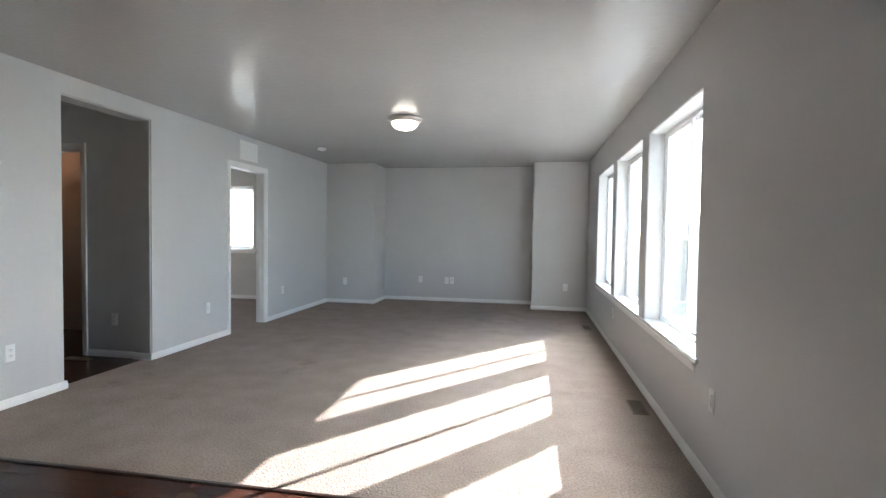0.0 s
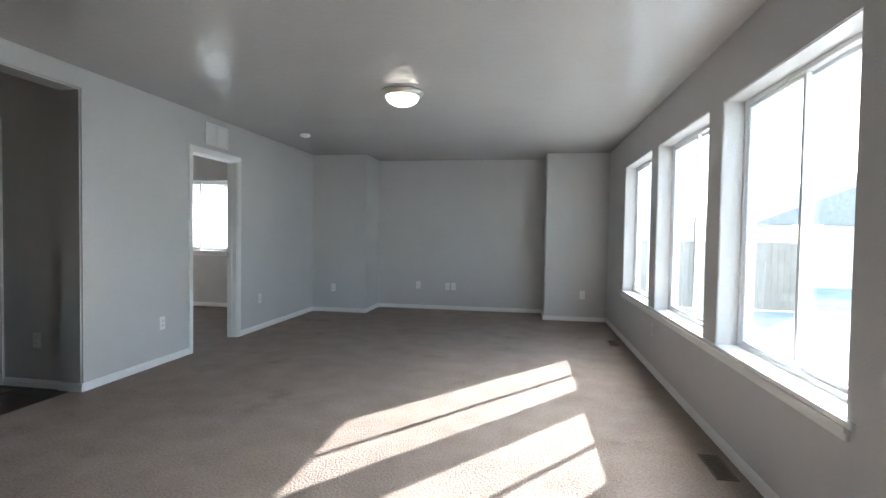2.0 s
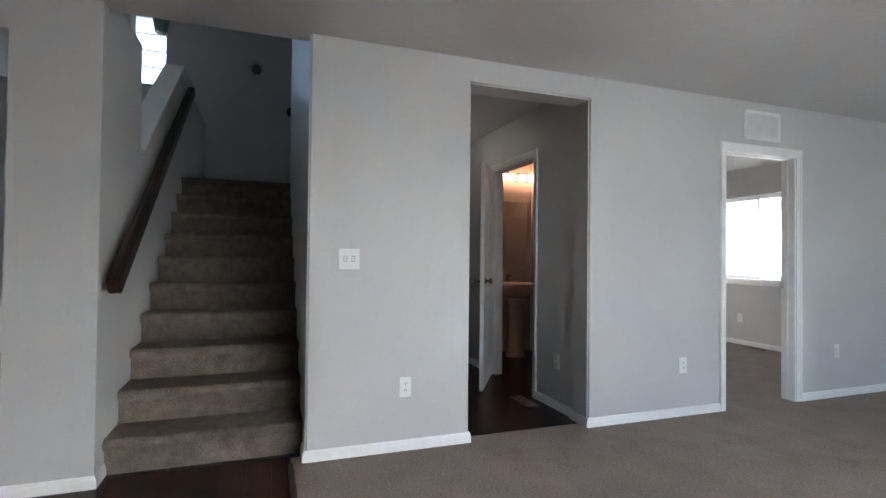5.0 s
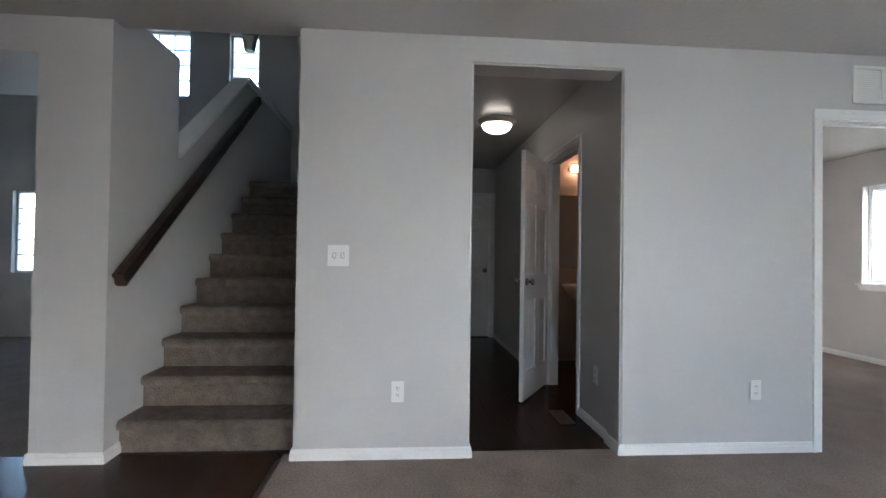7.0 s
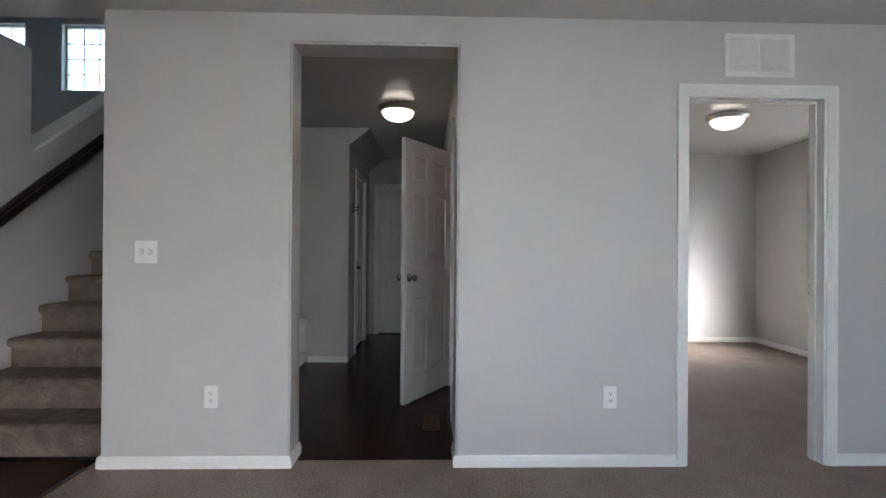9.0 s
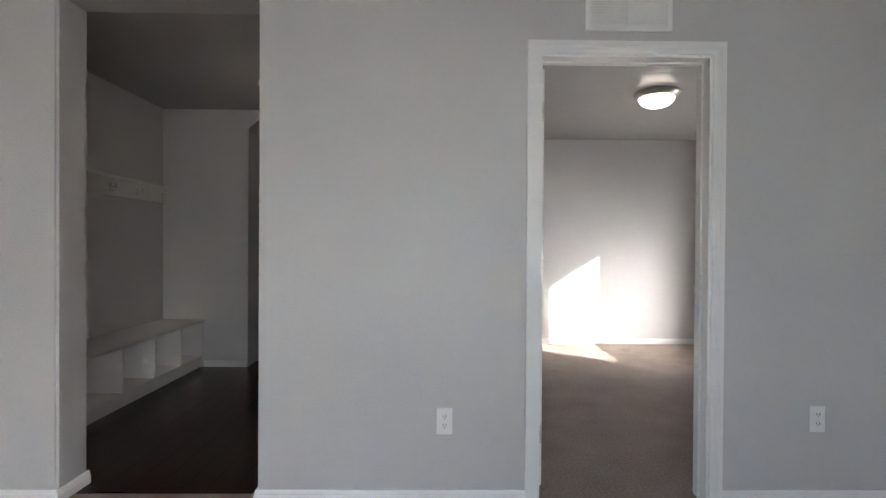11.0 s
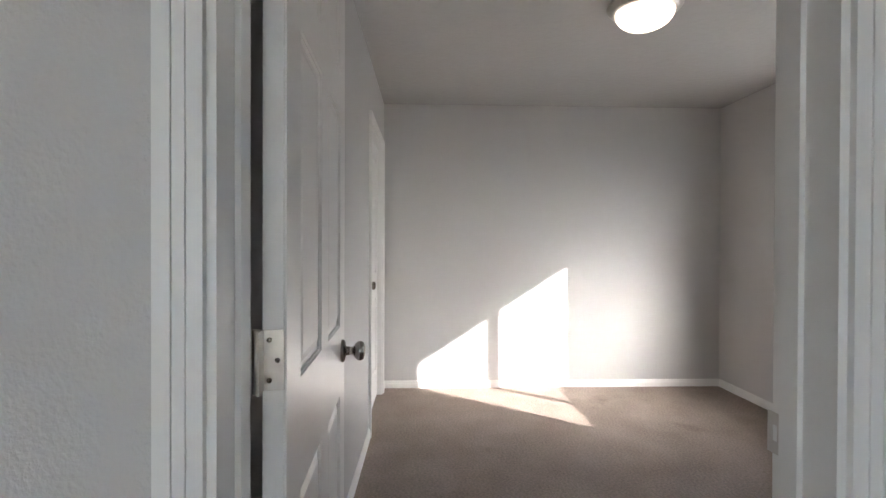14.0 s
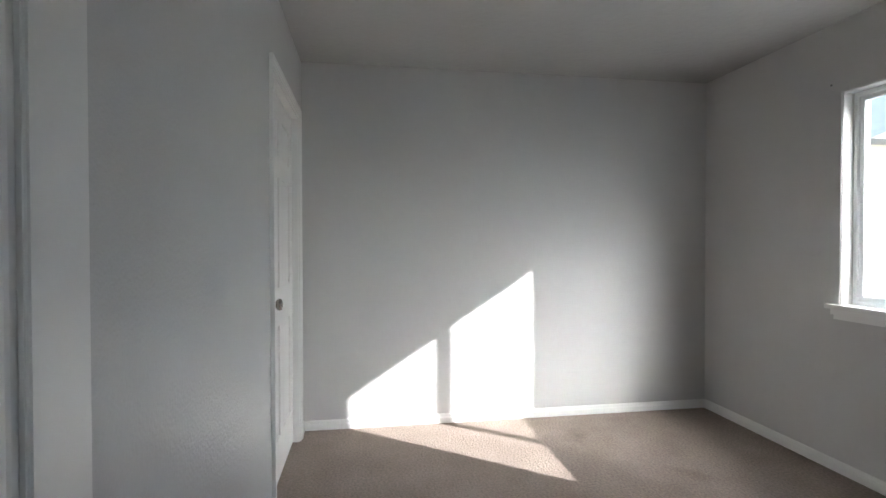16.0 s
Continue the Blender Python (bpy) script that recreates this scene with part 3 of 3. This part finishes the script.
# ---- plates ----
def outlet(x, y, z, turn, kind="outlet"):
    """Wall plate: face towards local -y."""
    o = thing("wall_outlet" if kind == "outlet" else "light_switch", (x, y, z), "white duplex outlet plate on the grey wall" if kind == "outlet" else "white double switch plate on the grey wall", "outlet" if kind == "outlet" else "switch", "wall outlets" if kind == "outlet" else "", turn)
    w = 0.036 if kind == "outlet" else 0.06
    part("plate", soft_box((-w, -0.006, -0.06), (w, 0.0, 0.06), 0.003), PLATE, o)
    if kind == "outlet":
        for dz in (-0.02, 0.02):
            s = part("socket", soft_box((-0.016, -0.009, dz - 0.014), (0.016, -0.004, dz + 0.014), 0.004), PLATE, o)
            part("slots", boxes(((-0.008, -0.0095, dz - 0.002), (-0.005, -0.0088, dz + 0.008)), ((0.005, -0.0095, dz - 0.002), (0.008, -0.0088, dz + 0.008)), ((-0.002, -0.0095, dz - 0.01), (0.002, -0.0088, dz - 0.006))), SLOT, s)
    else:
        for dx in (-0.023, 0.023):
            part("toggle", soft_box((dx - 0.005, -0.016, -0.004), (dx + 0.005, -0.004, 0.01), 0.002), PLATE, o)
            # Dark plate behind the surround: the thin shade round it, put into colour.
            part("shade_outline", boxes(((dx - 0.0098, -0.0064, -0.0158), (dx + 0.0098, -0.0055, 0.0158))), SLOT, o)
            part("surround", boxes(((dx - 0.008, -0.0068, -0.014), (dx + 0.008, -0.0055, 0.014))), TRIM, o)
    return o


for y, z in ((2.954, 0.38), (5.103, 0.376), (6.8, 0.39)):
    outlet(XW, y, z, 90)
outlet(XW, 2.607, 1.151, 90, "switch")
outlet(-3.4, 8.375, 0.38, 0)
outlet(-2.19, 9.05, 0.39, 0)
outlet(-1.70, 9.05, 0.38, 0)
outlet(-1.60, 9.05, 0.38, 0)
outlet(0.38, 8.465, 0.385, 0)
outlet(XE, 2.76, 0.44, -90)
outlet(XE, 5.82, 0.39, -90)
outlet(-5.97, ON, 0.364, 0)
outlet(-4.17, HN, 0.37, 0)


# Nail hole in the wall, added as a small raised dark disc.
nail_mark = thing("wall_anchor", (-6.415, ON, 2.11), "small dark disc for a nail hole in the grey wall beside the window", "screw")
part("head", lathe([(0.0, 0.0), (0.005, 0.0), (0.0045, -0.004), (0.002, -0.005), (0.0, -0.005)], 12, "y"), SLOT, nail_mark)

# ---- vents ----
def register(x0, y0, x1, y1):
    v = thing("floor_vent", ((x0 + x1) / 2, (y0 + y1) / 2, 0.0), "brown metal floor register set in the floor", "floor vent", "floor registers")
    w, d = (x1 - x0) / 2, (y1 - y0) / 2
    part("frame", holed("z", -w, w, -d, d, 0.0, 0.006, [(-w + 0.014, w - 0.014, -d + 0.014, d - 0.014)], 0.002), VENT, v)
    part("well", boxes(((-w + 0.01, -d + 0.01, 0.0002), (w - 0.01, d - 0.01, 0.0012))), SLOT, v)
    long_y = d > w
    n = 12
    for k in range(n):
        c = -1 + 2 * (k + 0.5) / n
        if long_y:
            y = c * (d - 0.014)
            part("slat", boxes(((-w + 0.014, y - 0.004, 0.001), (w - 0.014, y + 0.004, 0.005))), VENT, v)
        else:
            x = c * (w - 0.014)
            part("slat", boxes(((x - 0.004, -d + 0.014, 0.001), (x + 0.004, d - 0.014, 0.005))), VENT, v)


register(0.548, 3.745, 0.66, 4.045)
register(0.52, 6.88, 0.63, 7.14)
register(-5.8, 8.2, -5.5, 8.3)
register(-4.58, 4.08, -4.28, 4.19)
gr = thing("return_air_grille", (XW, 5.92, 2.254), "white louvred return air grille above the door", "air grille")
part("frame", holed("x", -0.195, 0.195, -0.117, 0.117, 0.0, 0.012, [(-0.172, -0.006, -0.094, 0.094), (0.006, 0.172, -0.094, 0.094)], 0.002), TRIM, gr)
part("backing", boxes(((0.0005, -0.175, -0.1), (0.002, 0.175, 0.1))), TRIM, gr)
for s in (-1, 1):
    for k in range(14):
        z = -0.09 + 0.18 * (k + 0.5) / 14
        bm = boxes(((0.002, s * 0.089 - 0.083, z - 0.002), (0.011, s * 0.089 + 0.083, z + 0.002)))
        for vtx in bm.verts:
            vtx.co.z -= (vtx.co.x - 0.006) * 0.7
        part("slat", bm, TRIM, gr)

sp = thing("strike_plate", (XW - 0.108, DR[1] - 0.012, 0.96), "small steel strike plate on the door lining", "strike plate")
part("plate", holed("y", -0.014, 0.014, -0.03, 0.03, -0.0015, 0.0, [(-0.005, 0.006, -0.012, 0.012)]), STEEL, sp)

# ---- hall bench, coat rack ----
bench = thing("storage_bench", (-5.44, YN + 0.096, 0), "white built-in bench with open shoe cubbies", "bench")
BL, BDp = 0.805, 0.385
part("seat", soft_box((-BL, 0, 0.425), (BL, BDp + 0.012, 0.45), 0.004), DOORPAINT, bench)
part("bottom", boxes(((-BL, 0, 0.09), (BL, BDp, 0.11))), DOORPAINT, bench)
part("plinth", boxes(((-BL, 0, 0.0), (BL, BDp - 0.02, 0.09))), DOORPAINT, bench)
part("back", boxes(((-BL, 0, 0.11), (BL, 0.01, 0.425))), DOORPAINT, bench)
for k in range(5):
    x = -BL + 0.01 + (2 * BL - 0.02) * k / 4
    part("divider", boxes(((x - 0.01, 0.01, 0.11), (x + 0.01, BDp, 0.425))), DOORPAINT, bench)
rack = thing("coat_rack", (-5.6, YN + 0.096, 1.62), "white wall board with metal coat hooks", "coat rack")
part("board", soft_box((-0.76, 0, -0.07), (0.64, 0.018, 0.07), 0.004), DOORPAINT, rack)
part("ledge", soft_box((-0.77, 0, 0.071), (0.65, 0.035, 0.088), 0.004), DOORPAINT, rack)


def hook(parent, x, y, z, s=1):
    """A double coat hook; s is the way out along y."""
    bm = boxes(((x - 0.01, y, z - 0.03), (x + 0.01, y + s * 0.004, z + 0.03)), ((x - 0.004, y + s * 0.004, z - 0.004), (x + 0.004, y + s * 0.05, z + 0.004)), ((x - 0.004, y + s * 0.044, z + 0.004), (x + 0.004, y + s * 0.052, z + 0.03)), ((x - 0.004, y + s * 0.004, z - 0.03), (x + 0.004, y + s * 0.03, z - 0.022)))
    return part("hook", bm, STEEL, parent, "satin metal coat hook")


for x in (-0.6, -0.21, 0.14, 0.5):
    hook(rack, x, 0.0185, -0.01)
r2 = thing("coat_hook", (-6.53, 3.271, 1.62), "dark metal double coat hook on the passage wall", "coat hook")
part("plate", soft_box((-0.02, 0, -0.05), (0.02, 0.006, 0.05), 0.002), BLACK, r2)
for x, z in ((-0.01, 0.015), (0.01, -0.02)):
    part("prong", boxes(((x - 0.005, 0.006, z - 0.005), (x + 0.005, 0.06, z + 0.005)), ((x - 0.005, 0.05, z + 0.005), (x + 0.005, 0.06, z + 0.035))), BLACK, r2)

# ---- bathroom ----
sink = thing("pedestal_sink", (-6.12, 4.95, 0), "white porcelain pedestal basin", "sink")
part("pedestal", lathe([(0.0, 0.0), (0.12, 0.0), (0.115, 0.03), (0.085, 0.08), (0.075, 0.4), (0.085, 0.62), (0.12, 0.7), (0.0, 0.7)], 32), CHINA, sink)
bm = lathe([(0.0, 0.68), (0.12, 0.69), (0.2, 0.74), (0.25, 0.81), (0.262, 0.86), (0.255, 0.872), (0.225, 0.868), (0.19, 0.8), (0.1, 0.75), (0.0, 0.745)], 40)
part("basin", bm, CHINA, sink)
tap = part("tap", boxes(((-0.235, -0.012, 0.868), (-0.21, 0.012, 0.96)), ((-0.235, -0.01, 0.945), (-0.11, 0.01, 0.962))), NICKEL, sink, "brushed nickel tap")
mir = thing("bathroom_mirror", (-6.399, 4.95, 1.45), "frameless wall mirror above the basin", "mirror")
part("plate", soft_box((0.0, -0.3, -0.42), (0.006, 0.3, 0.42), 0.002), MIRROR, mir)
vl = thing("vanity_light", (-6.399, 5.08, 2.16), "nickel vanity light with warm lit glass shades", "wall light")
part("backplate", soft_box((0.0, -0.25, -0.03), (0.02, 0.25, 0.03), 0.004), NICKEL, vl)
part("bar", boxes(((0.09, -0.25, 0.045), (0.1, 0.25, 0.055)), ((0.09, -0.25, -0.055), (0.1, 0.25, -0.045)), ((0.02, -0.006, -0.006), (0.1, 0.006, 0.006)), ((0.09, -0.006, -0.05), (0.1, 0.006, 0.05))), NICKEL, vl)
for y in (-0.195, -0.065, 0.065, 0.195):
    part("shade", lathe([(0.0, -0.045), (0.03, -0.045), (0.036, 0.0), (0.03, 0.045), (0.0, 0.045)], 20, "z", (0.055, y, 0)), BULB, vl, "lit warm glass shade")

# ---- stairwell lights ----
for y, z in ((1.98, 3.66), (2.43, 3.13)):
    w = thing("wall_spotlight", (SX, y, z), "small black wall fixture above the landing", "wall light", "stair fixtures")
    part("mount", lathe([(0.0, 0.0), (0.045, 0.0), (0.045, 0.012), (0.0, 0.012)], 20, "x"), BLACK, w)
    part("head", lathe([(0.0, 0.012), (0.05, 0.014), (0.06, 0.06), (0.055, 0.12), (0.0, 0.12)], 20, "x"), BLACK, w)
pl = thing("pendant_lantern", (-7.55, 0.91, UP), "clear glass lantern pendant on a thin rod", "pendant light")
part("rod", lathe([(0.0, -0.9), (0.008, -0.9), (0.008, -0.03), (0.06, -0.02), (0.06, 0.0), (0.0, 0.0)], 16), STEEL, pl)
part("cap", lathe([(0.0, -0.88), (0.13, -0.94), (0.12, -0.955), (0.0, -0.95)], 8), STEEL, pl)
g = part("shade", lathe([(0.115, -0.955), (0.07, -1.18), (0.065, -1.18), (0.11, -0.955)], 8), GLASS, pl, "clear glass shade")
g.visible_shadow = False
part("bulb", lathe([(0.0, -0.951), (0.02, -1.0), (0.025, -1.06), (0.0, -1.08)], 12), GLOW, pl)

# ---- outdoors ----
structure("ground", boxes(((-400, -400, -0.9), (400, 400, -0.6))), SOIL, "dry bare ground around the house")


def house(x, y, w, d, h, label, turn=0):
    hs = thing("house", (x, y, -0.6), label, "house", "neighbouring houses", turn)
    part("wall", boxes(((0, 0, 0), (w, d, h))), SIDING, hs)
    bm = bmesh.new()
    for k in range(int(h / 0.27)):
        z = 0.27 * k
        for a, b in (((-0.015, -0.02, z), (w + 0.015, -0.002, z + 0.255)), ((-0.02, -0.001, z), (-0.002, d, z + 0.255))):
            add_box(bm, a, b)
    part("siding", bm, SIDING, hs)
    bm = bmesh.new()
    p = [[bm.verts.new((xx, yy, zz)) for yy, zz in ((-0.4, h), (d / 2, h + d * 0.22), (d + 0.4, h))] for xx in (-0.4, w + 0.4)]
    bm.faces.new(p[0])
    bm.faces.new(p[1])
    for k in range(3):
        bm.faces.new([p[0][k], p[0][(k + 1) % 3], p[1][(k + 1) % 3], p[1][k]])
    part("roof", bm, ROOF, hs)
    for a in (0.25, 0.74):
        wn_ = part("window", holed("x", d * a, d * a + 1.2, 1.4, 2.7, -0.06, -0.022, [(d * a + 0.06, d * a + 1.14, 1.46, 2.64)]), VINYL, hs)
        part("glass", boxes(((-0.04, d * a + 0.06, 1.46), (-0.03, d * a + 1.14, 2.64))), MIRROR, wn_)


house(17.4, 22, 9, 9, 2.4, "tan gabled neighbour house with lap siding", 90)
house(-10.6, 24.0, 9.0, 10.5, 3.35, "tan neighbour house with horizontal lap siding in the sun", 180)
fc = thing("fence", (0, 14.8, -0.6), "weathered wooden board fence across the yard", "fence", "", 90)
fb = boxes(((-0.009, 0.0, 0.03), (0.009, 0.14, 1.75)))
me = bpy.data.meshes.new("board")
fb.to_mesh(me)
me.materials.append(FENCE)
for k in range(36):
    o = new("board", me)
    o.parent = fc
    o.location = (0, -6.6 + k * 0.15, 0)
for z in (0.3, 1.4):
    part("beam", boxes(((0.0095, -6.6, z), (0.05, -1.2, z + 0.09))), FENCE, fc)
structure("wall_roof_north", boxes(((-8.2, -3.7, UP + 0.21), (-3.7, 4.3, UP + 0.3))), ROOF, "roof over the stairwell")

# ---- planks ----
PW, PL = 0.127, 1.22


def planks(parent, x0, x1, y0, y1):
    shapes = {}
    rng = random.Random(7)
    y = y0
    while y < y1 - 0.01:
        w = min(PW, y1 - y)
        x = x0 - rng.random() * PL
        while x < x1 - 0.01:
            a, b = max(x, x0), min(x + PL, x1)
            if b - a > 0.02:
                key = (round(b - a, 2), round(w, 3))
                if key not in shapes:
                    bm = boxes(((0.0008, 0.0008, 0), (b - a - 0.0008, w - 0.0008, 0.006)))
                    shapes[key] = bpy.data.meshes.new("plank")
                    bm.to_mesh(shapes[key])
                    bm.free()
                    shapes[key].materials.append(WOOD)
                o = new("plank", shapes[key])
                o.parent = parent
                o.location = (a, y, -0.006)
            x += PL
        y += w


planks(floor_hall, -6.25, XW - 0.093, YN + 0.09, HN + 0.02)
planks(floor_hall, -8.0, -6.25, 3.27, HN + 0.0)
planks(floor_hall, -6.4, -4.3, HN + 0.02, OS - 0.12)
planks(floor_entry, XW - TW, XE, -0.6, 2.28)
